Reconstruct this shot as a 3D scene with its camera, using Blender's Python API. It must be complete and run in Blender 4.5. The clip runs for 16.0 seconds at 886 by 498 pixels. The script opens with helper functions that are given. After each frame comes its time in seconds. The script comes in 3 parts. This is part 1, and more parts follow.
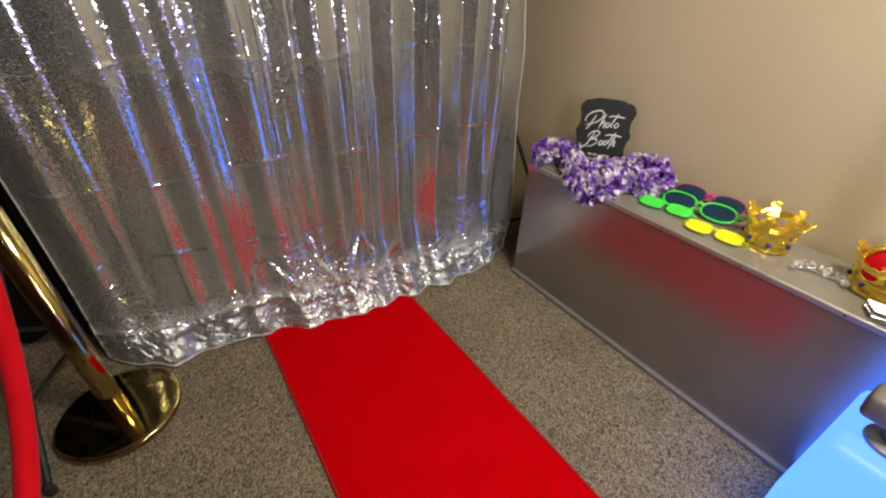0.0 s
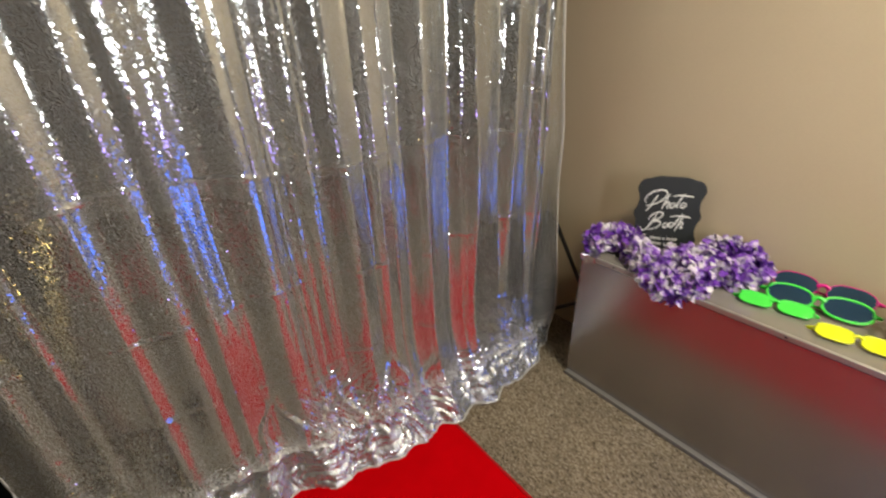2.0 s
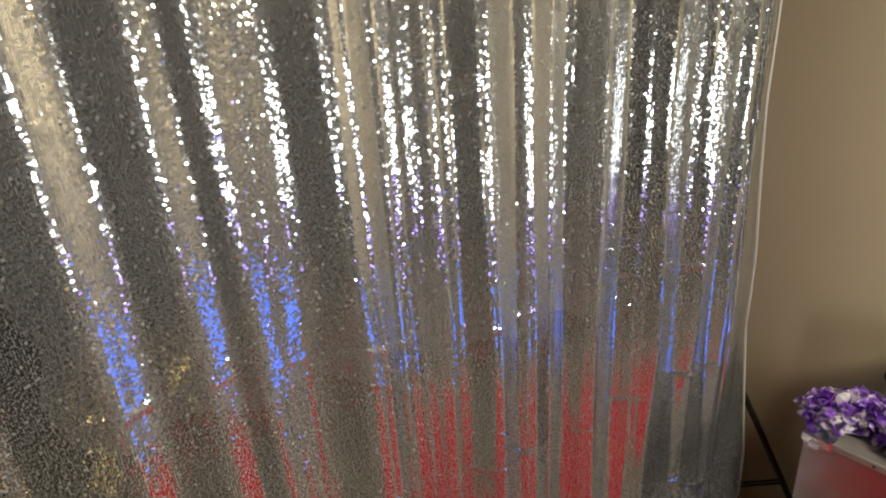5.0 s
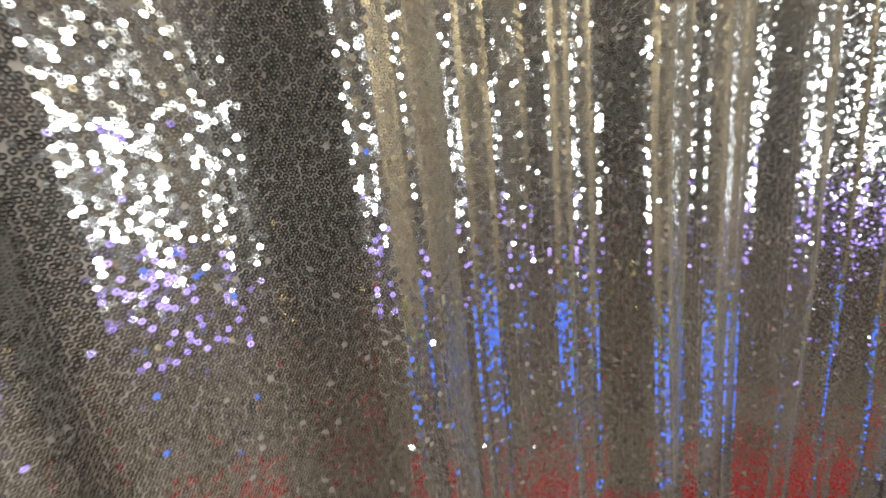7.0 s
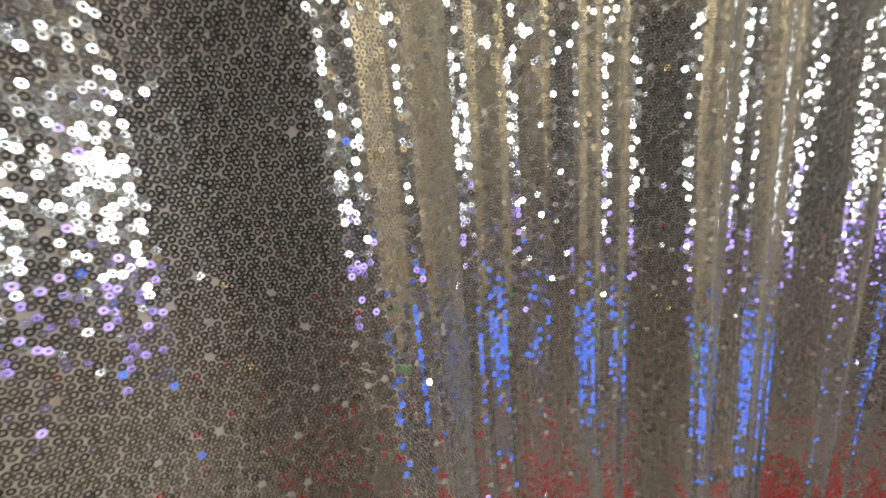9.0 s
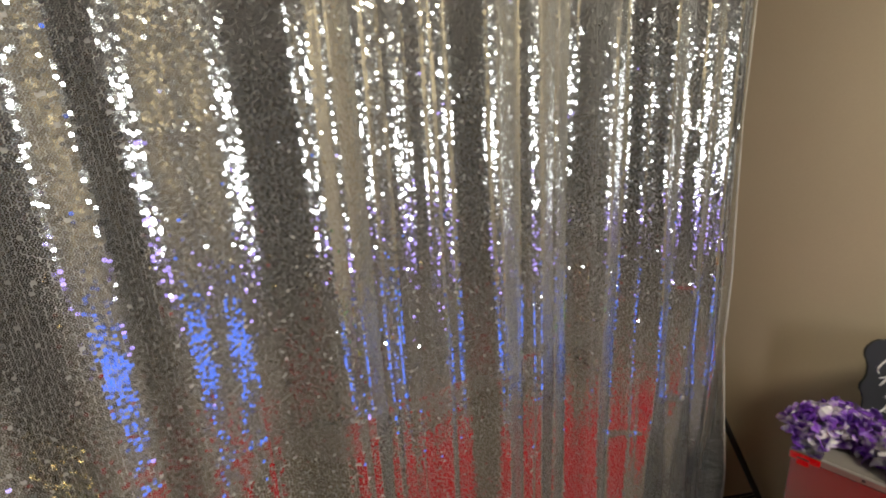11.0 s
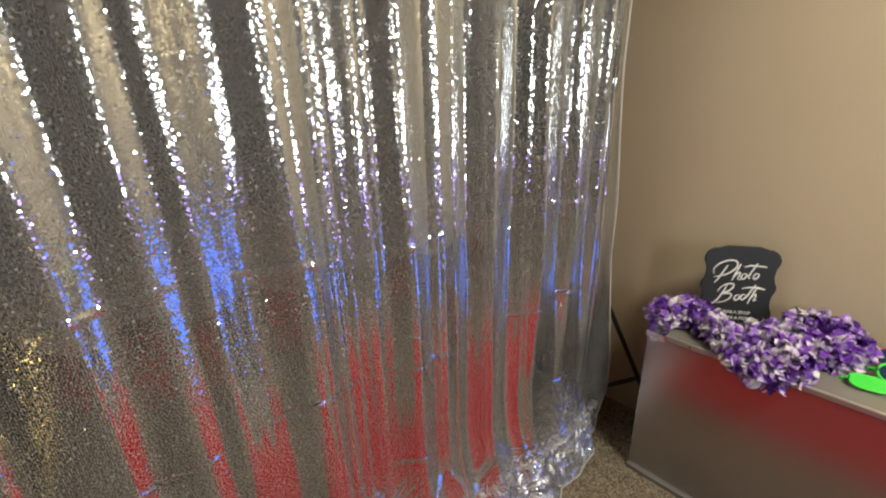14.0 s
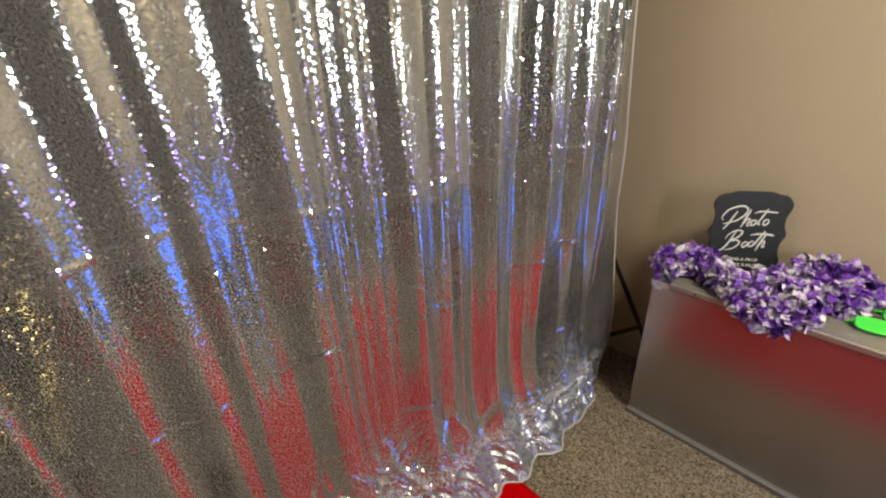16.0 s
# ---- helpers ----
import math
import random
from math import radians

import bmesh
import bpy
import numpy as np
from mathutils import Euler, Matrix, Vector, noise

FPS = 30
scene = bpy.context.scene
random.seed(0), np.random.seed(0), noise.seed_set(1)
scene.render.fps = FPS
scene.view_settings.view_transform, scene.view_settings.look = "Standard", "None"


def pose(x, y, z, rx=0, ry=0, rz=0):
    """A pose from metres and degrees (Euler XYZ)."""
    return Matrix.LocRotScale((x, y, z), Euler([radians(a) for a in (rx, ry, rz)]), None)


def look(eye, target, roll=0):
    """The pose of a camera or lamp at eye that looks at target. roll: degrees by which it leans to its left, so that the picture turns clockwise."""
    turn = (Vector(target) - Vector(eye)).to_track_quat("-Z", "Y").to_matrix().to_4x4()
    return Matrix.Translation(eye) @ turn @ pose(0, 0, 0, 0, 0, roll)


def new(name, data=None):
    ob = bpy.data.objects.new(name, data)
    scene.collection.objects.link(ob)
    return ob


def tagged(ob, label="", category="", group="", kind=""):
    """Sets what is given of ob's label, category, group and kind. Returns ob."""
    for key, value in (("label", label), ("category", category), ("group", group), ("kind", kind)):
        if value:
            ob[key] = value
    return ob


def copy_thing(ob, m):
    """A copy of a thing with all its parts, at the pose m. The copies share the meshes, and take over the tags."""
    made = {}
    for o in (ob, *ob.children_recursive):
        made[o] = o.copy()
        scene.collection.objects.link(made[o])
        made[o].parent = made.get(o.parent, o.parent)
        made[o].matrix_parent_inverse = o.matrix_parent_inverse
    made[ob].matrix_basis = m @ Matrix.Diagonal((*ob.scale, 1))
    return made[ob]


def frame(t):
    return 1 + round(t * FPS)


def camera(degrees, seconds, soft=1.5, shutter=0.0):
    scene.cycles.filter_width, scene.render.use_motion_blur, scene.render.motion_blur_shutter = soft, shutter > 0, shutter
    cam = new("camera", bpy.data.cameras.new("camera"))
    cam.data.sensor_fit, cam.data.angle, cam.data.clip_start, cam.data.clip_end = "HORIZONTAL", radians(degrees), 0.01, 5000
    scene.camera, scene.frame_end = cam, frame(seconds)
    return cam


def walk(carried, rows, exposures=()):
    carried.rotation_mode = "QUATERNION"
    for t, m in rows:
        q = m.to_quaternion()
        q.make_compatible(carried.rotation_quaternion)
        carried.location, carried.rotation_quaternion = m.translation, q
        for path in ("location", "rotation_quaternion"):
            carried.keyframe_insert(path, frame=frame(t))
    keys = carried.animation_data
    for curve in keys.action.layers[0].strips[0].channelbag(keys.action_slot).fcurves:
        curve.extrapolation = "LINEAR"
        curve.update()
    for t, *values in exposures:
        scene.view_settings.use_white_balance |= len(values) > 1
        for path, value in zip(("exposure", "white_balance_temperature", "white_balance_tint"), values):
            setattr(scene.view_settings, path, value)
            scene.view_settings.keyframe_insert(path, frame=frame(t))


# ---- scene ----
cam = camera(94.4, 16.0, soft=2.1, shutter=0.35)
PATH = [
    (0, (0.032, 0.082, 1.227), (0.995, 1.425, 0.1), 1.8),
    (0.5, (0.065, 0.174, 1.22), (1.107, 1.445, 0.081), 2.2),
    (1, (0.094, 0.301, 1.236), (1.203, 1.523, 0.107), 1.7),
    (1.5, (0.094, 0.43, 1.251), (1.234, 1.682, 0.187), -0.1),
    (2, (0.083, 0.487, 1.269), (1.169, 1.893, 0.352), -2.2),
    (2.5, (0.086, 0.559, 1.29), (1.042, 2.126, 0.495), -4.1),
    (3, (0.113, 0.655, 1.302), (0.973, 2.307, 0.571), -4.8),
    (3.5, (0.12, 0.712, 1.318), (0.973, 2.401, 0.669), -3.7),
    (4, (0.11, 0.752, 1.322), (1.0, 2.445, 0.738), -2.6),
    (4.2, (0.1, 0.781, 1.33), (1.006, 2.469, 0.756), -2.5),
    (6.3, (0.117, 1.128, 1.314), (1.135, 2.786, 0.85), -6.0),
    (6.5, (0.136, 1.169, 1.312), (1.151, 2.829, 0.849), -6.1),
    (7, (0.185, 1.26, 1.32), (1.183, 2.931, 0.861), -6.2),
    (7.5, (0.215, 1.318, 1.322), (1.197, 2.997, 0.861), -6.2),
    (8, (0.229, 1.344, 1.319), (1.207, 3.026, 0.855), -5.8),
    (8.2, (0.231, 1.35, 1.316), (1.211, 3.03, 0.85), -5.7),
    (10.3, (0.134, 1.149, 1.322), (1.243, 2.74, 0.834), -3.5),
    (10.5, (0.119, 1.122, 1.32), (1.255, 2.695, 0.837), -3.3),
    (11, (0.103, 1.065, 1.325), (1.322, 2.576, 0.844), -3.4),
    (11.5, (0.106, 1.038, 1.32), (1.358, 2.507, 0.795), -3.4),
    (12, (0.114, 0.981, 1.326), (1.369, 2.44, 0.785), -3.1),
    (12.5, (0.075, 0.924, 1.323), (1.341, 2.37, 0.77), -2.3),
    (13, (0.039, 0.868, 1.312), (1.316, 2.293, 0.731), -1.9),
    (13.5, (0.016, 0.812, 1.293), (1.29, 2.224, 0.673), -1.9),
    (14, (0.009, 0.776, 1.278), (1.261, 2.184, 0.607), -1.9),
    (14.5, (0.016, 0.774, 1.267), (1.23, 2.193, 0.55), -2.2),
    (15, (0.003, 0.767, 1.269), (1.178, 2.191, 0.501), -2.4),
    (15.5, (-0.003, 0.78, 1.256), (1.164, 2.186, 0.443), -2.7),
    (16, (0.015, 0.796, 1.244), (1.211, 2.152, 0.389), -2.9),
]
EXPOSURE = [(0.0, 0.50), (1.0, 0.62), (1.5, 0.68), (2.0, 0.64), (3.0, 0.62), (4.0, 0.52), (5.5, 0.32), (6.5, 0.22), (8.0, 0.18), (10.5, 0.22), (11.5, 0.36), (12.5, 0.46), (14.0, 0.52), (16.0, 0.58)]
walk(cam, [(t, look(eye, target, roll)) for t, eye, target, roll in PATH], EXPOSURE)

# ---- light ----
scene.view_settings.exposure = 0.35
world = bpy.data.worlds.new("world")
scene.world = world
world.use_nodes = True
world.node_tree.nodes["Background"].inputs[0].default_value = (1.0, 0.9, 0.78, 1)
world.node_tree.nodes["Background"].inputs[1].default_value = 0.006


def area_lamp(name, eye, target, size, watts, colour, size_y=None):
    data = bpy.data.lights.new(name, "AREA")
    data.shape = "DISK" if size_y is None else "RECTANGLE"
    data.size, data.energy, data.color = size, watts, colour
    if size_y:
        data.size_y = size_y
    ob = new(name, data)
    ob.matrix_world = look(eye, target)
    return ob


LAMP = (0.45, -0.45, 1.34)
area_lamp("booth_light", LAMP, (0.55, 1.45, 1.28), 0.105, 5.4, (0.98, 0.98, 0.97), 0.78)
# Added fill: two ceiling lights out of view, brightening wall, cloth and rear room.
area_lamp("added_fill_near", (0.9, -0.15, 2.42), (0.9, -0.15, 0), 0.5, 28.0, (1.0, 0.91, 0.70))
area_lamp("added_fill_far", (1.0, -2.7, 2.42), (1.0, -2.7, 0), 0.5, 5.0, (1.0, 0.93, 0.78))


# ---- materials ----
def material(name):
    m = bpy.data.materials.new(name)
    m.use_nodes = True
    nt = m.node_tree
    return m, nt, nt.nodes["Principled BSDF"]


def node(nt, kind, **inputs):
    n = nt.nodes.new(kind)
    for k, v in inputs.items():
        n.inputs[k.replace("_", " ")].default_value = v
    return n


def coords(nt, scale=(1, 1, 1)):
    tc = nt.nodes.new("ShaderNodeTexCoord")
    mp = nt.nodes.new("ShaderNodeMapping")
    mp.inputs["Scale"].default_value = scale
    nt.links.new(tc.outputs["Object"], mp.inputs["Vector"])
    return mp.outputs["Vector"]


def ramp(nt, fac, stops):
    r = nt.nodes.new("ShaderNodeValToRGB")
    els = r.color_ramp.elements
    while len(els) < len(stops):
        els.new(0.5)
    for e, (p, c) in zip(els, stops):
        e.position, e.color = p, (*c, 1)
    nt.links.new(fac, r.inputs["Fac"])
    return r.outputs["Color"]


def bump(nt, height, strength, distance, bsdf, before=None):
    b = node(nt, "ShaderNodeBump", Strength=strength, Distance=distance)
    nt.links.new(height, b.inputs["Height"])
    if before:
        nt.links.new(before, b.inputs["Normal"])
    nt.links.new(b.outputs["Normal"], bsdf.inputs["Normal"])
    return b.outputs["Normal"]


def noise_out(nt, vec, scale, detail=4.0, rough=0.55):
    n = node(nt, "ShaderNodeTexNoise", Scale=scale, Detail=detail, Roughness=rough)
    nt.links.new(vec, n.inputs["Vector"])
    return n.outputs["Fac"]


def surface(name, dark, light, scale, rough=(0.4, 0.5), metallic=0.0, relief=0.0, grain=400.0, coat=0.0,
            spec=0.5, sheen=0.0):
    """A surface with patches at one scale and grain at another."""
    m, nt, b = material(name)
    v = coords(nt)
    big = noise_out(nt, v, scale, 5)
    fine = noise_out(nt, v, grain, 2)
    mix = node(nt, "ShaderNodeMath")
    mix.operation = "MULTIPLY_ADD"
    nt.links.new(fine, mix.inputs[0])
    mix.inputs[1].default_value = 0.35
    half = node(nt, "ShaderNodeMath")
    half.operation = "MULTIPLY"
    half.inputs[1].default_value = 0.65
    nt.links.new(big, half.inputs[0])
    nt.links.new(half.outputs[0], mix.inputs[2])
    nt.links.new(ramp(nt, mix.outputs[0], [(0.3, dark), (0.7, light)]), b.inputs["Base Color"])
    rr = node(nt, "ShaderNodeMapRange")
    rr.inputs["To Min"].default_value, rr.inputs["To Max"].default_value = rough
    nt.links.new(big, rr.inputs["Value"])
    nt.links.new(rr.outputs[0], b.inputs["Roughness"])
    b.inputs["Metallic"].default_value = metallic
    b.inputs["Coat Weight"].default_value = coat
    b.inputs["Specular IOR Level"].default_value = spec
    b.inputs["Sheen Weight"].default_value = sheen
    if relief:
        bump(nt, fine, relief, 0.002, b)
    return m


def carpet_material():
    m, nt, b = material("berber_carpet")
    v = coords(nt)
    tuft = nt.nodes.new("ShaderNodeTexVoronoi")
    tuft.inputs["Scale"].default_value = 210
    nt.links.new(v, tuft.inputs["Vector"])
    fleck = ramp(nt, tuft.outputs["Color"], [(0.08, (0.07, 0.05, 0.032)), (0.3, (0.19, 0.15, 0.10)), (0.55, (0.30, 0.245, 0.17)), (0.9, (0.44, 0.375, 0.28))])
    patch = ramp(nt, noise_out(nt, v, 3.5, 5), [(0.3, (0.78, 0.78, 0.78)), (0.7, (1.08, 1.06, 1.04))])
    mixer = nt.nodes.new("ShaderNodeMixRGB")
    mixer.blend_type = "MULTIPLY"
    mixer.inputs[0].default_value = 1.0
    nt.links.new(fleck, mixer.inputs[1])
    nt.links.new(patch, mixer.inputs[2])
    nt.links.new(mixer.outputs[0], b.inputs["Base Color"])
    b.inputs["Roughness"].default_value = 0.95
    b.inputs["Specular IOR Level"].default_value = 0.1
    first = bump(nt, tuft.outputs["Distance"], 0.9, -0.006, b)
    bump(nt, noise_out(nt, v, 60, 3), 0.5, 0.01, b, first)
    return m


def boa_material():
    m, nt, b = material("tinsel_petals")
    g = nt.nodes.new("ShaderNodeNewGeometry")
    patch = noise_out(nt, coords(nt), 27, 2)
    both = node(nt, "ShaderNodeMath")
    both.operation = "MULTIPLY_ADD"
    nt.links.new(patch, both.inputs[0])
    both.inputs[1].default_value = 1.7
    both.inputs[2].default_value = -0.60
    add = node(nt, "ShaderNodeMath")
    add.operation = "MULTIPLY_ADD"
    nt.links.new(g.outputs["Random Per Island"], add.inputs[0])
    add.inputs[1].default_value = 0.42
    nt.links.new(both.outputs[0], add.inputs[2])
    col = ramp(nt, add.outputs[0], [(0.0, (0.08, 0.015, 0.22)), (0.2, (0.17, 0.045, 0.42)), (0.36, (0.27, 0.10, 0.56)), (0.44, (0.42, 0.26, 0.66)), (0.53, (0.66, 0.57, 0.74)), (0.7, (0.8, 0.77, 0.79))])
    nt.links.new(col, b.inputs["Base Color"])
    b.inputs["Roughness"].default_value = 0.32
    return m


def glow(name, colour, strength):
    m, nt, b = material(name)
    b.inputs["Base Color"].default_value = (*[0.03 + 0.07 * c for c in colour], 1)
    b.inputs["Emission Color"].default_value = (*colour, 1)
    b.inputs["Emission Strength"].default_value = strength
    return m


def clear(name, colour, rough=0.05, alpha=0.5):
    m, nt, b = material(name)
    b.inputs["Base Color"].default_value = (*colour, 1)
    b.inputs["Roughness"].default_value = rough
    b.inputs["Transmission Weight"].default_value = alpha
    b.inputs["IOR"].default_value = 1.45
    return m


def sequin_material():
    m, nt, b = material("silver_sequin")
    g = nt.nodes.new("ShaderNodeNewGeometry")
    nt.links.new(ramp(nt, g.outputs["Random Per Island"], [(0.0, (0.58, 0.605, 0.61)), (1.0, (0.73, 0.765, 0.77))]), b.inputs["Base Color"])
    b.inputs["Metallic"].default_value = 0.95
    b.inputs["Roughness"].default_value = 0.1
    return m


M_WALL = surface("beige_wall_paint", (0.57, 0.465, 0.315), (0.63, 0.52, 0.355), 2.2, (0.55, 0.65), relief=0.12, grain=260)
M_CEIL = surface("ceiling_paint", (0.55, 0.52, 0.48), (0.6, 0.57, 0.52), 3, (0.8, 0.9), relief=0.3, grain=120)
M_CARPET = carpet_material()
M_TRIM = surface("white_trim_paint", (0.68, 0.64, 0.58), (0.74, 0.7, 0.64), 6, (0.35, 0.45))
M_RED = surface("red_felt", (0.50, 0.0, 0.002), (0.60, 0.0, 0.004), 9, (0.9, 1.0), relief=0.45, grain=900, spec=0.03)
M_REDEDGE = surface("red_binding", (0.40, 0.003, 0.006), (0.5, 0.005, 0.008), 30, (0.7, 0.8), relief=0.4, grain=700, spec=0.2)
M_VELVET = surface("red_velvet", (0.50, 0.002, 0.008), (0.66, 0.004, 0.014), 14, (0.7, 0.85), relief=0.3, grain=600, sheen=0.05, spec=0.08)
M_FABRIC = surface("silver_mesh_cloth", (0.53, 0.52, 0.48), (0.64, 0.63, 0.585), 12, (0.35, 0.45), metallic=0.12, relief=0.35, grain=1400)
M_FOIL = surface("crumpled_sequin_foil", (0.46, 0.465, 0.46), (0.62, 0.63, 0.62), 30, (0.22, 0.32), metallic=0.75, relief=0.6, grain=300)
M_SEQUIN = sequin_material()
M_HEM = surface("pale_cloth_edge", (0.55, 0.53, 0.48), (0.66, 0.64, 0.58), 20, (0.35, 0.5), metallic=0.2)
M_CASE = surface("satin_aluminium", (0.34, 0.315, 0.295), (0.40, 0.375, 0.35), 3.0, (0.22, 0.28), metallic=0.85, relief=0.03, grain=500)
M_PROFILE = surface("edge_aluminium", (0.42, 0.40, 0.37), (0.52, 0.5, 0.47), 15, (0.38, 0.5), metallic=0.8)
M_DULL = surface("dull_grey_strip", (0.2, 0.19, 0.17), (0.27, 0.25, 0.23), 14, (0.5, 0.65), metallic=0.4)
M_TOP = surface("clear_table_sheet", (0.29, 0.27, 0.235), (0.35, 0.325, 0.285), 5, (0.1, 0.18), coat=0.5, metallic=0.3)
M_CHROME = surface("chrome", (0.7, 0.7, 0.7), (0.8, 0.8, 0.8), 20, (0.08, 0.16), metallic=1.0)
M_BRASS = surface("polished_brass", (0.40, 0.30, 0.12), (0.47, 0.36, 0.15), 10, (0.07, 0.12), metallic=1.0)
M_GOLD = surface("gold_plastic", (0.84, 0.58, 0.07), (0.92, 0.68, 0.11), 40, (0.14, 0.24), metallic=0.8)
M_BLACK = surface("black_powder_coat", (0.012, 0.012, 0.012), (0.022, 0.02, 0.019), 30, (0.4, 0.5))
M_DRAPE = surface("black_drape_cloth", (0.006, 0.006, 0.006), (0.012, 0.011, 0.01), 8, (0.8, 0.95), relief=0.3, spec=0.1)
M_SIGN = surface("black_plaque", (0.018, 0.021, 0.022), (0.028, 0.031, 0.032), 20, (0.45, 0.55), relief=0.1)
M_WHITE = surface("white_ink", (0.78, 0.78, 0.76), (0.84, 0.84, 0.82), 30, (0.5, 0.6))
M_GREEN = surface("neon_green_plastic", (0.05, 0.72, 0.06), (0.1, 0.85, 0.1), 12, (0.22, 0.32))
M_YELLOW = surface("neon_yellow_plastic", (0.72, 0.78, 0.01), (0.82, 0.86, 0.02), 12, (0.22, 0.32))
M_PINK = surface("hot_pink_plastic", (0.62, 0.01, 0.22), (0.74, 0.02, 0.28), 12, (0.22, 0.32))
M_LENS = surface("smoked_lens", (0.006, 0.03, 0.06), (0.012, 0.045, 0.085), 8, (0.05, 0.1), coat=0.5)
M_GEM = surface("blue_gem", (0.01, 0.012, 0.2), (0.02, 0.02, 0.3), 60, (0.05, 0.1), coat=1.0)
M_CRYSTAL = clear("crystal_plastic", (0.95, 0.95, 0.95), 0.05, 0.55)
M_BOA = boa_material()
M_LED = glow("led_diffuser", (0.06, 0.19, 1.0), 2.1)
M_LED_UPPER = glow("violet_led_panel", (0.42, 0.28, 1.0), 3.6)
M_GLOW_WHITE = glow("lamp_diffuser", (0.92, 0.97, 1.0), 3.0)
M_GREY = surface("grey_plastic", (0.17, 0.15, 0.14), (0.22, 0.2, 0.18), 20, (0.4, 0.5), relief=0.1)


# ---- building helpers ----
def finish(ob, bm, mat, smooth=None):
    me = bpy.data.meshes.new(ob.name if hasattr(ob, "name") else ob)
    bmesh.ops.recalc_face_normals(bm, faces=bm.faces)
    bm.to_mesh(me)
    bm.free()
    me.materials.append(mat)
    if smooth:
        for p in me.polygons:
            p.use_smooth = True
    return me


def part(name, bm, mat, parent=None, label="", smooth=False, m=None):
    me = finish(name, bm, mat, smooth)
    ob = new(name, me)
    if parent is not None:
        ob.parent = parent
    if m is not None:
        ob.matrix_local = m
    if label:
        ob["label"] = label
    return ob


def thing(name, label, category, m=None, group="", kind=""):
    ob = new(name)
    ob.empty_display_size = 0.05
    if m is not None:
        ob.matrix_world = m
    return tagged(ob, label, category, group, kind)


def box_bm(lo, hi, bevel=0.0, segments=2):
    bm = bmesh.new()
    lo, hi = Vector(lo), Vector(hi)
    bmesh.ops.create_cube(bm, size=1, matrix=Matrix.Translation((lo + hi) / 2) @ Matrix.Diagonal((*(hi - lo), 1)))
    if bevel:
        bmesh.ops.bevel(bm, geom=bm.edges[:], offset=bevel, segments=segments, profile=0.5, affect="EDGES")
    return bm


def lathe(profile, n=32):
    """A turned shape from (radius, height) pairs."""
    bm = bmesh.new()
    rings = []
    for r, z in profile:
        if r < 1e-5:
            rings.append([bm.verts.new((0, 0, z))])
        else:
            rings.append([bm.verts.new((r * math.cos(2 * math.pi * k / n), r * math.sin(2 * math.pi * k / n), z)) for k in range(n)])
    for a, b in zip(rings, rings[1:]):
        for k in range(n):
            q = [a[k % len(a)], a[(k + 1) % len(a)], b[(k + 1) % len(b)], b[k % len(b)]]
            q = list(dict.fromkeys(q))
            if len(q) > 2:
                bm.faces.new(q)
    return bm


def smooth_path(points, per=8):
    """A Catmull-Rom path through the points."""
    pts = [Vector(p) for p in points]
    pts = [2 * pts[0] - pts[1]] + pts + [2 * pts[-1] - pts[-2]]
    out = []
    for i in range(1, len(pts) - 2):
        a, b, c, d = pts[i - 1:i + 3]
        for k in range(per):
            t = k / per
            out.append(0.5 * ((2 * b) + (c - a) * t + (2 * a - 5 * b + 4 * c - d) * t * t + (3 * b - a - 3 * c + d) * t ** 3))
    return out + [pts[-2]]


def tube(path, radius, n=10, bm=None, closed=False):
    bm = bm or bmesh.new()
    rings = []
    count = len(path)
    for i, p in enumerate(path):
        a = path[(i - 1) % count] if closed or i else p
        b = path[(i + 1) % count] if closed or i < count - 1 else p
        d = (b - a).normalized()
        side = d.cross(Vector((0, 0, 1)))
        if side.length < 0.05:
            side = d.cross(Vector((1, 0, 0)))
        side.normalize()
        up = side.cross(d)
        r = radius[i] if isinstance(radius, (list, tuple)) else radius
        rings.append([bm.verts.new(p + r * (math.cos(2 * math.pi * k / n) * side + math.sin(2 * math.pi * k / n) * up)) for k in range(n)])
    pairs = list(zip(rings, rings[1:])) + ([(rings[-1], rings[0])] if closed else [])
    for a, b in pairs:
        for k in range(n):
            bm.faces.new((a[k], a[(k + 1) % n], b[(k + 1) % n], b[k]))
    if not closed:
        bm.faces.new(rings[0][::-1])
        bm.faces.new(rings[-1])
    return bm


def plate(outline, thick, bevel=0.0):
    """A flat plate in the xz plane from its outline, thick in y."""
    bm = bmesh.new()
    f = bm.faces.new([bm.verts.new((x, 0, z)) for x, z in outline])
    r = bmesh.ops.extrude_face_region(bm, geom=[f])
    bmesh.ops.translate(bm, verts=[v for v in r["geom"] if isinstance(v, bmesh.types.BMVert)], vec=(0, thick, 0))
    if bevel:
        es = [e for e in bm.edges if abs(e.verts[0].co.y - e.verts[1].co.y) < 1e-6]
        bmesh.ops.bevel(bm, geom=es, offset=bevel, segments=2, profile=0.5, affect="EDGES")
    return bm


# ---- the room ----
XW, XL, YB, YF, ZC = 1.56, -8.0, 2.05, -9.0, 2.45


def structure(name, lo, hi, mat, label):
    return tagged(part(name, box_bm(lo, hi), mat), label, name.split("_")[0], kind="structure")


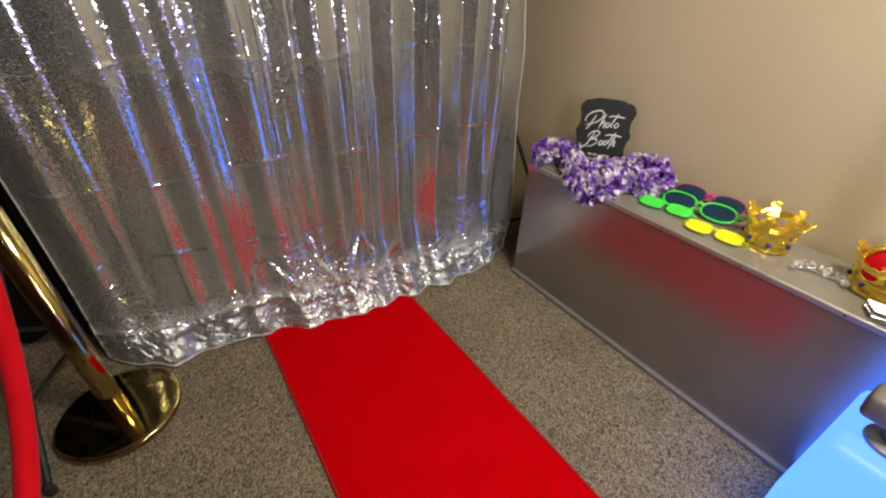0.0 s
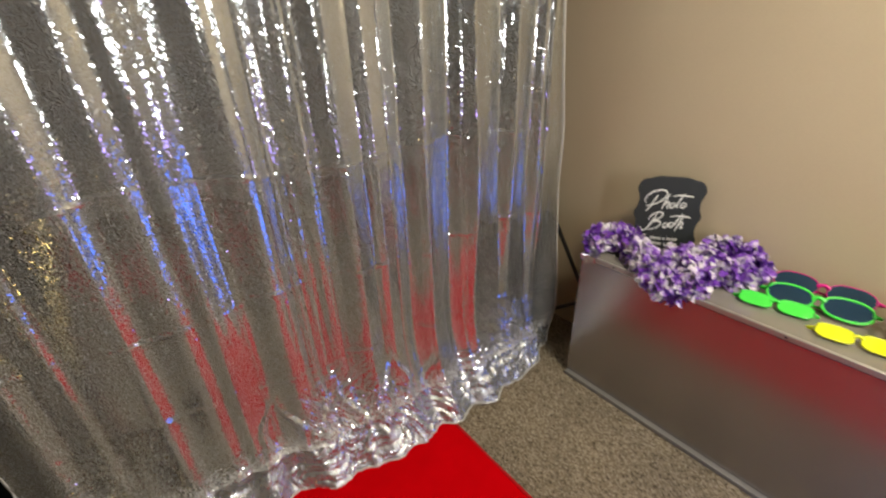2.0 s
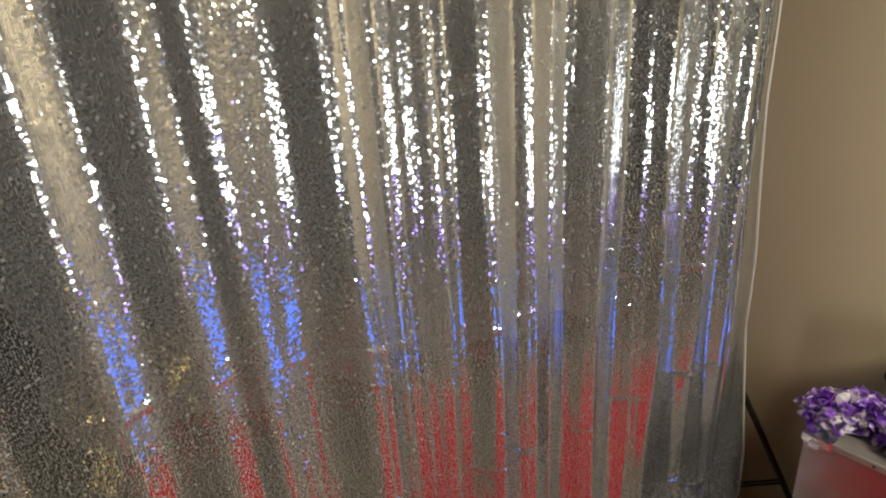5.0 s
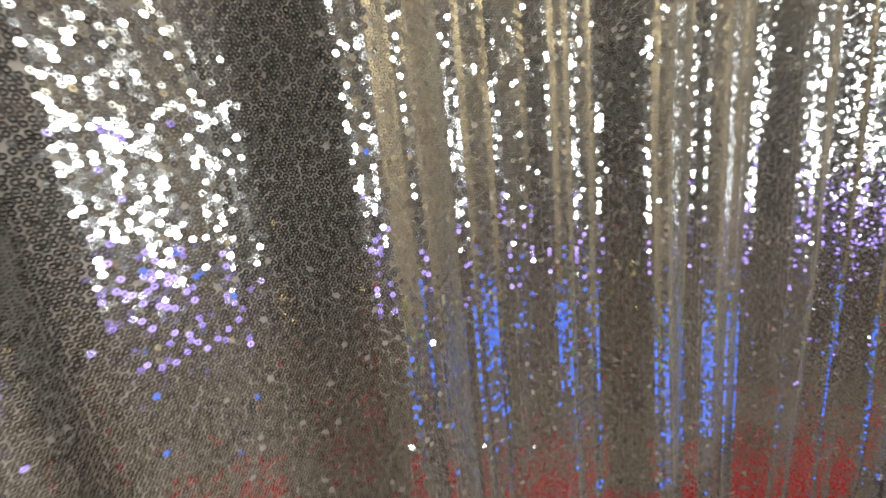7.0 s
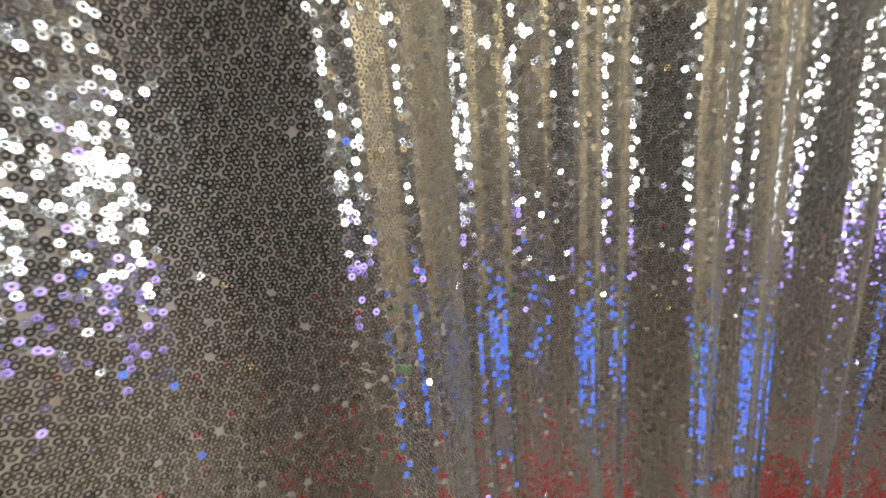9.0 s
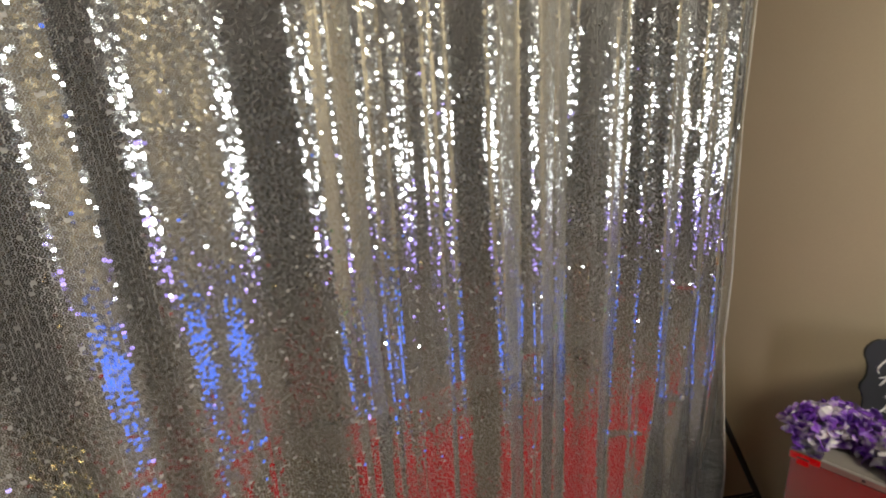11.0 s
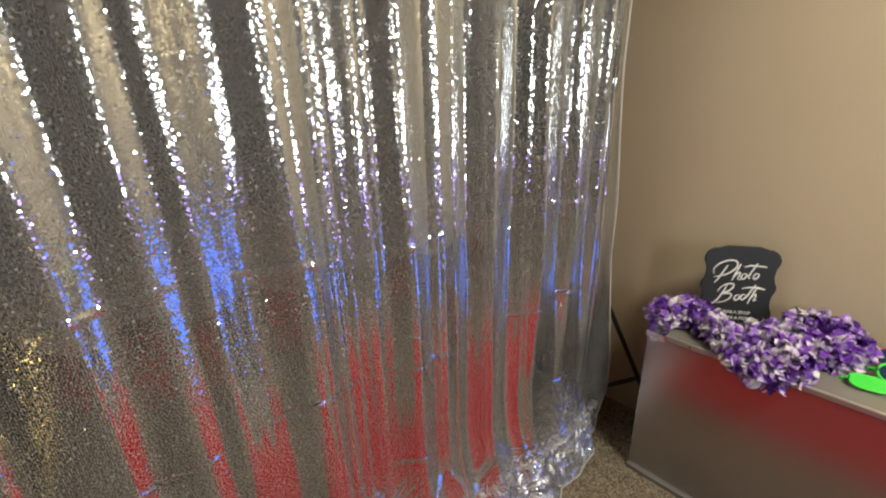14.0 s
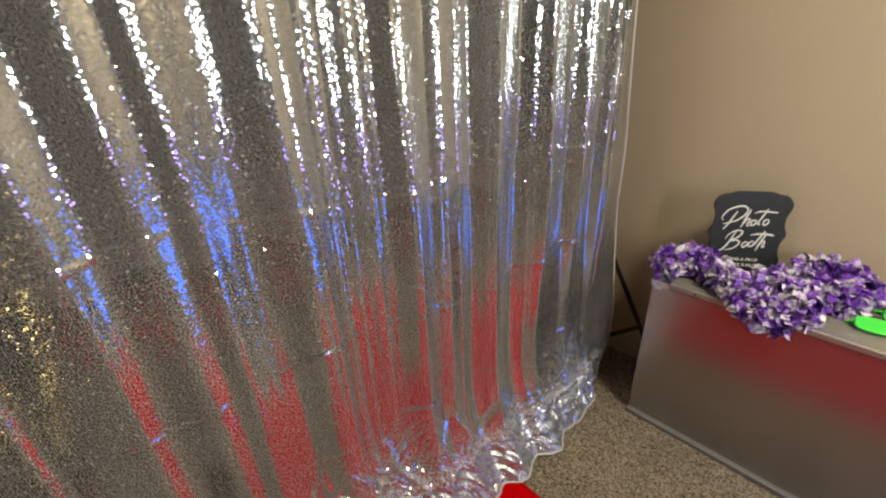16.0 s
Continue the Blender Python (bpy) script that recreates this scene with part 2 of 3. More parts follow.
structure("floor", (XL, YF, -0.1), (XW, YB, 0), M_CARPET, "taupe speckled low-pile carpet floor")
structure("ceiling", (XL - 0.12, YF - 0.12, ZC), (XW + 0.12, YB + 0.12, ZC + 0.1), M_CEIL, "plain off-white painted ceiling")
structure("wall_east", (XW, YF - 0.12, -0.1), (XW + 0.12, YB + 0.12, ZC), M_WALL, "plain beige painted wall behind the prop table")
structure("wall_north", (XL - 0.12, YB, -0.1), (XW, YB + 0.12, ZC), M_WALL, "plain beige painted wall behind the backdrop")
structure("wall_west", (XL - 0.12, YF - 0.12, -0.1), (XL, YB, ZC), M_WALL, "plain beige painted wall")
structure("wall_south", (XL, YF - 0.12, -0.1), (XW, YF, ZC), M_WALL, "plain beige painted wall")

# ---- red carpet runner ----
def runner(x0, x1, y0, y1):
    t = thing("carpet_runner", "bright red felt carpet runner lying on the floor", "carpet runner")
    bm = bmesh.new()
    nx, ny = 16, 80
    grid = []
    for j in range(ny + 1):
        y = y0 + (y1 - y0) * j / ny
        row = []
        for i in range(nx + 1):
            x = x0 + 0.006 + (x1 - x0 - 0.012) * i / nx
            row.append(bm.verts.new((x, y, 0.007 + 0.0012 * noise.noise((x * 6, y * 4, 0)))))
        grid.append(row)
    for j in range(ny):
        for i in range(nx):
            bm.faces.new((grid[j][i], grid[j][i + 1], grid[j + 1][i + 1], grid[j + 1][i]))
    part("mat", bm, M_RED, t, smooth=True)
    for x in (x0, x1):
        path = [Vector((x + 0.0015 * noise.noise((x, y * 5, 3)), y, 0.005)) for y in np.linspace(y0, y1, 70)]
        part("edge_binding", tube(path, 0.0055, 8), M_REDEDGE, t, "stitched red edge binding", smooth=True)
    path = [Vector((x, y0, 0.005)) for x in np.linspace(x0, x1, 24)]
    part("end_binding", tube(path, 0.0055, 8), M_REDEDGE, t, smooth=True)
    return t


runner(0.135, 0.738, 0.235, 1.72)


# ---- sequin backdrop ----
CX0, CX1, CZ1 = -0.36, 1.40, 2.12
# pleats that turn away from the lamp: where each hangs, half its width, how far it turns
DARK_PLEATS = [(-0.305, 0.036, 0.30), (-0.205, 0.020, 0.22), (-0.130, 0.030, 0.30), (-0.078, 0.018, 0.26), (0.030, 0.025, 0.30), (0.112, 0.011, 0.28), (0.249, 0.031, 0.34), (0.353, 0.004, 0.18),
               (0.387, 0.004, 0.2), (0.421, 0.010, 0.2), (0.448, 0.003, 0.2), (0.486, 0.019, 0.45), (0.590, 0.005, 0.18), (0.733, 0.014, 0.34), (0.882, 0.013, 0.18), (0.921, 0.009, 0.22), (1.066, 0.006, 0.32), (1.19, 0.010, 0.2)]
# pleats that face the lamp
BRIGHT_PLEATS = [(-0.255, 0.014), (-0.165, 0.010), (-0.034, 0.012), (0.078, 0.019), (0.134, 0.007), (0.207, 0.008), (0.285, 0.005), (0.310, 0.006), (0.370, 0.012), (0.401, 0.010),
                 (0.437, 0.006), (0.456, 0.006), (0.515, 0.007), (0.606, 0.011), (0.659, 0.004), (0.714, 0.006), (0.757, 0.010), (0.905, 0.005), (1.055, 0.007), (1.082, 0.010), (1.235, 0.006)]


CLOTH_ROWS = np.concatenate([np.linspace(0, 0.32, 170, endpoint=False), np.linspace(0.32, CZ1, 330)])


def cloth_grid(nx=560, nv=500):
    """x, y and z of the hanging cloth on a grid of places across it and heights."""
    rs = np.random.RandomState(4)
    xs = np.linspace(CX0 - 0.2, CX1 + 0.2, nx + 120)
    vs = CLOTH_ROWS
    X, V = np.meshgrid(xs, vs, indexing="ij")
    facing = 0.20 - 1.15 * np.minimum(X, 0.9) - 0.75 * np.maximum(X - 0.9, 0) + 0.118
    cover, turned, shade = np.zeros_like(X), np.zeros_like(X), np.zeros_like(X)
    pleats = [(c, w, k) for c, w, k in DARK_PLEATS] + [(c, 0.8 * w, -0.2 * min(max((0.15 - c) / 0.1, 0), 1)) for c, w in BRIGHT_PLEATS]
    for c, w, k in pleats:
        drift = rs.uniform(-0.012, 0.012)
        wob = 0.0025 * np.sin(V * rs.uniform(2.5, 5) + rs.uniform(0, 6))
        grow = (0.45 if k > 0 else -0.25) * np.clip((1.3 - V) / 0.4, 0, 1) + rs.uniform(-0.3, 0.3) * np.clip((V - 1.4) / 0.4, 0, 1)
        wide = w * (1 + grow) * (1 + 0.12 * np.sin(V * rs.uniform(4, 9) + rs.uniform(0, 6)))
        u = (X - c - drift * (V - 1.3) - wob) / wide
        m = 1 / (1 + np.abs(u) ** 4)
        cover += m
        shade += m if k > 0 else 0
        turned += m * (facing - k * (1.45 + 1.5 * max(0, 0.3 - c)) * (1 + 0.15 * np.sin(V * rs.uniform(5, 11) + rs.uniform(0, 6))))
    turned /= np.maximum(cover, 1)
    cover = np.minimum(cover, 1)
    for i in range(110):
        c, w = rs.uniform(CX0, CX1), rs.uniform(0.004, 0.012)
        lo = rs.uniform(-0.1, 1.9)
        span = rs.uniform(0.2, 0.8)
        turned += rs.uniform(-0.2, 0.2) * np.exp(-((X - c - 0.01 * np.sin(V * 3 + i)) / w) ** 2) * np.exp(-((V - lo) / span) ** 2)
    dx = xs[1] - xs[0]

    def spread(a, reach):
        width = int(reach / dx)
        k = np.exp(-0.5 * (np.arange(-3 * width, 3 * width + 1) / width) ** 2)
        k /= k.sum()
        pad = np.pad(a, ((3 * width, 3 * width), (0, 0)), mode="edge")
        return np.stack([np.convolve(pad[:, j], k, mode="valid") for j in range(nv)], 1)

    # the cloth between the pleats runs back as far as the pleats come forward
    between = np.clip(-spread(turned, 0.07) / np.maximum(spread(1 - cover, 0.07), 0.2), np.maximum(facing + 0.2, -0.05), 0.7)
    slope = turned + (1 - cover) * between
    shade = np.minimum(shade, 1)
    for again in range(2):
        slope = slope - shade * np.clip(spread(slope, 0.08) / np.maximum(spread(shade, 0.08), 0.15), 0.0, 0.35)
    slope *= 0.75 + 0.25 * np.clip((V - 0.1) / 0.4, 0, 1)
    slope *= 1 - 0.75 * np.clip((X - 0.85) / 0.15, 0, 1) * np.clip((0.8 - V) / 0.35, 0, 1)
    depth = np.cumsum(slope - spread(slope, 0.16), 0) * dx
    depth -= depth.mean(0)
    keep = slice(60, 60 + nx)
    X, V, depth = X[keep], V[keep], depth[keep]
    # packing creases across the cloth
    for z0, tilt, amp in ((0.985, 0.0, 0.0026), (0.66, 0.02, 0.0035), (0.37, -0.03, 0.003), (1.36, 0.01, 0.0012), (1.72, 0.0, 0.003)):
        line = z0 + tilt * (X - 0.5) + 0.012 * np.sin(X * 9 + z0 * 7) + 0.004 * np.sin(X * 31)
        depth -= amp * np.exp(-((V - line) / 0.006) ** 2) * (0.55 + 0.45 * np.sin(X * 23 + z0 * 40))
    # the foot of the cloth runs forward over the floor
    along = (X - CX0) / (CX1 - CX0)
    reach = 0.02 + 0.165 * np.sin(np.clip(along * 1.04, 0, 1) * math.pi) ** 0.75 * (0.45 + 0.6 * along)
    reach = reach + 0.008 * np.sin(X * 17 + 1.5 * np.sin(X * 6)) + 0.007 * np.sin(X * 41 + 2) + 0.05 * np.exp(-((along - 0.1) / 0.06) ** 2)
    foot = np.clip(1 - V / 0.40, 0, 1)
    fwd = reach * foot ** 2.2
    # crumpled foot
    crumple = np.zeros_like(X)
    wx = X + 0.05 * np.sin(V * 19 + X * 7) + 0.025 * np.sin(X * 31 + V * 13)
    wv = V * 1.5 + 0.04 * np.sin(X * 17 + 2) + 0.02 * np.sin(X * 43 - V * 29)
    for i in range(34):
        ang, f = rs.uniform(-1.2, 1.2), rs.uniform(16, 150)
        u = (wx * math.cos(ang) + wv * math.sin(ang)) * f + rs.uniform(0, 6)
        patch = np.clip(np.sin(X * rs.uniform(6, 20) + V * rs.uniform(-20, 20) + rs.uniform(0, 6)), 0, 1)
        crumple += (1 - np.abs(np.sin(u))) ** 2.5 * patch * rs.choice([-1, 1]) / f ** 0.75
    near = np.clip(1 - V / 0.2, 0, 1) + 0.35 * np.clip(1 - np.abs(V - 0.2) / 0.2, 0, 1) * np.clip(np.sin(X * 9 - 2.0), 0, 1)
    held = np.clip(V / 0.02, 0.3, 1)
    lump = crumple * 0.105 * near ** 0.8 * held
    for c, lean, amp in ((0.16, 0.35, 0.010), (0.25, -0.25, 0.012), (0.34, 0.2, 0.009), (0.42, -0.35, 0.013), (0.55, 0.3, 0.012), (0.62, -0.15, 0.010), (0.72, 0.4, 0.009)):
        u = X - c - lean * (V - 0.2) - 0.01 * np.sin(V * 40 + c * 50)
        lump += amp * np.clip(1 - np.abs(u) / 0.016, 0, 1) * np.exp(-((V - 0.19) / 0.1) ** 2)
    ridge = 0.010 * np.exp(-((V - 0.085 - 0.03 * np.sin(X * 5 + 1)) / 0.014) ** 2) * (0.6 + 0.4 * np.sin(X * 6.3 + 1))
    Y = 1.538 - 0.118 * X + depth - fwd - lump - ridge
    Z = V + 0.010 + 0.006 * np.sin(X * 11 + 2 * np.sin(X * 5)) * near
    # the side edges narrow upwards
    edge = np.clip((along - 0.9) / 0.1, 0, 1)
    hem_x = 1.345 - 0.012 * np.clip(V / 0.3, 0, 1) - 0.053 * np.clip((V - 0.95) / 0.4, 0, 1)
    hem_y = 1.35 + 0.04 * np.clip((V - 0.35) / 0.4, 0, 1) + 0.03 * np.clip((0.2 - V) / 0.15, 0, 1)
    X = X - (CX1 - hem_x) * edge + 0.003 * edge * np.sin(V * 9)
    Y = Y + edge ** 2 * (hem_y - Y)
    return np.stack([X, Y, Z], -1)


CLOTH = cloth_grid()


def mesh_from_arrays(name, verts, faces_flat, sizes, mat, smooth=False):
    me = bpy.data.meshes.new(name)
    me.vertices.add(len(verts))
    me.vertices.foreach_set("co", verts.astype(np.float32).ravel())
    me.loops.add(len(faces_flat))
    me.loops.foreach_set("vertex_index", faces_flat.astype(np.int32))
    me.polygons.add(len(sizes))
    starts = np.concatenate([[0], np.cumsum(sizes)[:-1]])
    me.polygons.foreach_set("loop_start", starts.astype(np.int32))
    me.polygons.foreach_set("use_smooth", np.full(len(sizes), smooth))
    me.update(calc_edges=True)
    me.materials.append(mat)
    return me


def sample(grid, i, j):
    """Place and normal on the cloth at fractional grid positions."""
    nx, nv = grid.shape[:2]
    i, j = np.clip(i, 0, nx - 1.001), np.clip(j, 0, nv - 1.001)
    a, b = i.astype(int), j.astype(int)
    u, v = (i - a)[:, None], (j - b)[:, None]
    p00, p10, p01, p11 = grid[a, b], grid[a + 1, b], grid[a, b + 1], grid[a + 1, b + 1]
    p = p00 * (1 - u) * (1 - v) + p10 * u * (1 - v) + p01 * (1 - u) * v + p11 * u * v
    du = (p10 - p00) * (1 - v) + (p11 - p01) * v
    dv = (p01 - p00) * (1 - u) + (p11 - p10) * u
    du /= np.linalg.norm(du, axis=1)[:, None]
    n = np.cross(du, dv)
    n /= np.linalg.norm(n, axis=1)[:, None]
    return p, n, du


def sequins(places, normals, sides, hole, radius, n):
    """Little mirror rings, or discs where hole is 0."""
    up = np.cross(normals, sides)
    ang = np.arange(n) * 2 * math.pi / n
    c, s = np.cos(ang), np.sin(ang)
    rim = places[:, None] + radius[:, None, None] * (sides[:, None] * c[None, :, None] + up[:, None] * s[None, :, None])
    count = len(places)
    if hole:
        inner = places[:, None] + hole * radius[:, None, None] * (sides[:, None] * c[None, :, None] + up[:, None] * s[None, :, None])
        verts = np.concatenate([rim, inner], 1).reshape(-1, 3)
        base = (np.arange(count) * 2 * n)[:, None]
        k = np.arange(n)
        quad = np.stack([k, (k + 1) % n, n + (k + 1) % n, n + k], 1)
        return verts, (base[:, :, None] + quad[None]).ravel(), np.full(count * n, 4)
    return rim.reshape(-1, 3), np.arange(count * n), np.full(count, n)


def backdrop():
    t = thing("sequin_backdrop", "silver sequin cloth photo backdrop hanging in loose pleats", "backdrop")
    g = CLOTH
    nx, nv = g.shape[:2]
    low = 64
    for name, a, b, mat, label in (("cloth", low, nv, M_FABRIC, "grey mesh cloth"), ("foot", 0, low + 1, M_FOIL, "crumpled mirror-bright foot of the cloth")):
        grid = np.arange(nx * (b - a)).reshape(nx, b - a)
        q = np.stack([grid[:-1, :-1], grid[1:, :-1], grid[1:, 1:], grid[:-1, 1:]], -1).reshape(-1, 4)
        ob = new(name, mesh_from_arrays(name, g[:, a:b].reshape(-1, 3), q.ravel(), np.full(len(q), 4), mat, True))
        ob.parent = t
        tagged(ob, label)
    rs = np.random.RandomState(11)
    # columns of sequins follow the length of the cloth round its pleats
    mid = g[:, nv // 2]
    arc = np.concatenate([[0], np.cumsum(np.linalg.norm(np.diff(mid[:, :2], axis=0), axis=1))])
    for close, pitch, hole, k, fill in ((True, 0.0036, 0.44, 8, 0.48), (False, 0.0036, 0.0, 6, 0.50)):
        cols = np.interp(np.arange(0.003, arc[-1], pitch * 0.92), arc, np.arange(nx))
        heights = np.arange(0.004, 1.92, pitch * 1.02)
        I, H = np.meshgrid(cols, heights, indexing="ij")
        H = H + pitch * 0.51 * (np.arange(len(cols)) % 2)[:, None] + rs.normal(0, 0.06 if close else 0.09, H.shape) * pitch
        I, J = I.ravel() + rs.normal(0, 0.08 if close else 0.12, I.size), np.interp(H.ravel(), CLOTH_ROWS, np.arange(nv))
        p, n, du = sample(g, I, J)
        blur = np.sin(p[:, 0] * 40) + np.sin(p[:, 2] * 47)
        inside = (p[:, 0] > -0.12 + 0.01 * blur) & (p[:, 0] < 0.78 + 0.01 * blur) & (p[:, 2] > 0.95 + 0.01 * blur) & (p[:, 2] < 1.66 + 0.01 * blur)
        ok = (rs.rand(len(I)) < np.clip((p[:, 2] - 0.07) * 8, 0.3, 0.99)) & (inside == close)
        p, n, du = p[ok], n[ok], du[ok]
        n = n * np.sign(-n[:, 1:2])
        loose = (0.022 + 0.018 * np.clip((p[:, 2:] - 0.8) * 3, 0, 1)) if close else (0.028 + 0.006 * np.clip((p[:, 2:] - 0.6) * 3, 0, 1))
        n = n + rs.normal(0, 1, n.shape) * loose + (rs.rand(len(n), 1) < np.where(p[:, 2:] < 0.16, 0.3, (0.06 if close else 0.07) * np.clip(p[:, 2:] - 0.2, 0.1, 1))) * rs.normal(0, 0.14, n.shape)
        n /= np.linalg.norm(n, axis=1)[:, None]
        p = p + n * 0.0011
        du = du - n * (du * n).sum(1)[:, None]
        du /= np.linalg.norm(du, axis=1)[:, None]
        r = pitch * fill * rs.uniform(0.93, 1.07, len(p)) * np.where(p[:, 2] < 0.13, 0.7, 1.0)
        v, f, s = sequins(p, n, du, hole, r, k)
        ob = new("sequins", mesh_from_arrays("sequins", v, f, s, M_SEQUIN))
        ob.parent = t
        tagged(ob, "tiny mirror-bright silver ring sequins", kind="stuff")
    for i in (0, nx - 1):
        part("side_hem", tube([Vector(c) for c in g[i, ::6]], 0.0032, 6), M_HEM, t, "pale stitched side hem", smooth=True)
    part("foot_hem", tube([Vector(c) for c in g[::4, 0]], 0.0035, 6), M_HEM, t, "pale stitched bottom hem", smooth=True)
    return t


backdrop()


def backdrop_stand(x, y, feet):
    """A black tripod stand: post, collar, three legs each with a brace."""
    t = thing("backdrop_stand", "black tripod stand holding the backdrop, behind the cloth", "light stand", group="backdrop stands")
    part("post", tube([Vector((x, y, 0.03)), Vector((x, y, 2.2))], 0.014, 14), M_BLACK, t, smooth=True)
    part("collar", lathe([(0.0, 0.74), (0.024, 0.74), (0.026, 0.76), (0.026, 0.82), (0.022, 0.84), (0.0, 0.84)], 20), M_BLACK, t, smooth=True, m=pose(x, y, 0))
    part("lower_collar", lathe([(0.0, 0.055), (0.022, 0.055), (0.022, 0.095), (0.0, 0.095)], 20), M_BLACK, t, m=pose(x, y, 0))
    for fx, fy in feet:
        top, foot = Vector((x, y, 0.81)), Vector((fx, fy, 0.012))
        leg = part("leg", tube([top, foot], 0.009, 8), M_BLACK, t)
        kink = top.lerp(foot, 0.76)
        for off in (-0.007, 0.007):
            part("brace", tube([Vector((x, y + off, 0.06)), kink + Vector((0, off, 0))], 0.004, 8), M_BLACK, t)
        part("rubber_foot", lathe([(0.0, -0.012), (0.014, -0.012), (0.014, 0.02), (0.0, 0.026)], 12), M_BLACK, leg, m=pose(fx, fy, 0.012))
    return t


backdrop_stand(1.36, 1.53, [(1.552, 1.222), (1.50, 1.95), (0.95, 1.95)])
backdrop_stand(-0.42, 1.78, [(-0.515, 1.14), (-0.85, 1.76), (-0.05, 1.78)])
tagged(part("crossbar", tube([Vector((-0.45, 1.78, 2.20)), Vector((1.38, 1.53, 2.20))], 0.013, 14), M_BLACK, smooth=True), "black metal crossbar holding up the backdrop cloth", "crossbar")


def black_drape():
    """A plain black cloth behind the left of the stand, in soft waves."""
    t = thing("black_drape", "plain black cloth drape hanging behind the backdrop", "drape")
    bm = bmesh.new()
    rows = []
    for i in range(121):
        x = -1.5 + 1.25 * i / 120
        rows.append([bm.verts.new((x, 1.89 + 0.028 * math.sin(x * 34 + 0.6 * math.sin(x * 9)) * (1 - 0.3 * k / 14), 0.004 + 2.19 * k / 14)) for k in range(15)])
    for a, b in zip(rows, rows[1:]):
        for k in range(14):
            bm.faces.new((a[k], b[k], b[k + 1], a[k + 1]))
    part("cloth", bm, M_DRAPE, t, smooth=True)
    part("top_rail", tube([Vector((-1.52, 1.89, 2.2)), Vector((-0.23, 1.89, 2.2))], 0.012, 10), M_BLACK, t, smooth=True)
    for x in (-1.51, -0.24):
        part("rail_post", tube([Vector((x, 1.89, 0.0)), Vector((x, 1.89, 2.2))], 0.012, 10), M_BLACK, t, smooth=True)


black_drape()


# ---- prop table ----
TX0, TX1, TY0, TY1, TZ = 1.270, 1.535, -0.42, 1.205, 0.566


def prop_table():
    t = thing("prop_table", "low silver metal-clad prop table standing against the wall", "table")
    part("front_panel", box_bm((TX0, TY0, 0.018), (TX0 + 0.012, TY1, TZ - 0.018), 0.002), M_CASE, t, "satin aluminium front panel")
    for y in (TY0, TY1 - 0.012):
        part("side_panel", box_bm((TX0 + 0.0125, y, 0.018), (TX1, y + 0.012, TZ - 0.018), 0.002), M_CASE, t)
    part("back_panel", box_bm((TX1 - 0.01, TY0 + 0.013, 0.018), (TX1, TY1 - 0.013, TZ - 0.018)), M_CASE, t)
    part("tabletop", box_bm((TX0 + 0.007, TY0 + 0.004, TZ - 0.017), (TX1, TY1 - 0.004, TZ - 0.002), 0.002), M_TOP, t, "glossy clear-covered grey top")
    part("top_edge", box_bm((TX0 - 0.004, TY0, TZ - 0.0175), (TX0 + 0.006, TY1, TZ), 0.003, 3), M_PROFILE, t, "bright aluminium edge strip")
    part("bottom_edge", box_bm((TX0 - 0.018, TY0, 0.0), (TX0 + 0.010, TY1, 0.0175), 0.003, 3), M_DULL, t)
    for y in np.arange(TY0 + 0.06, TY1, 0.24):
        part("rivet", lathe([(0, 0.0018), (0.0025, 0.0012), (0.0034, 0)], 10), M_BLACK, t, m=pose(TX0 - 0.004, y, TZ - 0.009, 0, -90, 0))
    clip = part("corner_clip", box_bm((TX0 - 0.008, TY1 - 0.055, TZ - 0.022), (TX0 + 0.03, TY1 + 0.004, TZ + 0.002), 0.003), M_CHROME, t, "chrome corner clip")
    part("clip_tab", box_bm((TX0 - 0.011, TY1 - 0.035, TZ - 0.03), (TX0 - 0.0085, TY1 - 0.012, TZ - 0.012), 0.001), M_CHROME, clip)
    return t


prop_table()


# ---- sign ----
def plaque_outline(w, h):
    """Half-round shoulders and waisted sides."""
    right = [(0.0, h), (0.20 * w, h), (0.27 * w, 0.985 * h), (0.33 * w, 0.965 * h), (0.38 * w, 0.965 * h), (0.435 * w, 0.94 * h), (0.475 * w, 0.90 * h), (0.497 * w, 0.85 * h),
             (0.492 * w, 0.80 * h), (0.465 * w, 0.75 * h), (0.45 * w, 0.69 * h), (0.453 * w, 0.62 * h), (0.47 * w, 0.57 * h), (0.495 * w, 0.53 * h), (0.5 * w, 0.50 * h)]
    low = [(x, h - z) for x, z in right[:-1]][::-1]
    side = right + low
    return side[1:-1] + [(-x, z) for x, z in side[::-1][1:-1]]


def text_mesh(body, size, shear, bold, depth=0.0006):
    cu = bpy.data.curves.new("lettering", "FONT")
    cu.body, cu.size, cu.shear, cu.offset, cu.extrude = body, size, shear, bold, depth
    cu.align_x = "CENTER"
    cu.resolution_u = 4
    ob = bpy.data.objects.new("lettering", cu)
    scene.collection.objects.link(ob)
    dg = bpy.context.evaluated_depsgraph_get()
    me = bpy.data.meshes.new_from_object(ob.evaluated_get(dg))
    bpy.data.objects.remove(ob)
    me.materials.clear()
    me.materials.append(M_WHITE)
    return me


def stroke(points, bm):
    """One brush stroke on the board, thin at its ends; points in thousandths of a metre from the board's foot."""
    path = [Vector((x, 0, z)) / 1000 for x, z in points]
    path = smooth_path(path, 5)
    n = len(path) - 1
    tube(path, [0.0027 * (0.55 + 0.45 * min(1, 4 * min(i, n - i) / n)) for i in range(n + 1)], 8, bm)


def loop_letter(x, z, bm):
    stroke([(x + 6.5 * math.cos(a) + 2.5 * math.sin(a), z + 9 * math.sin(a)) for a in np.linspace(1.2, 7.7, 9)], bm)


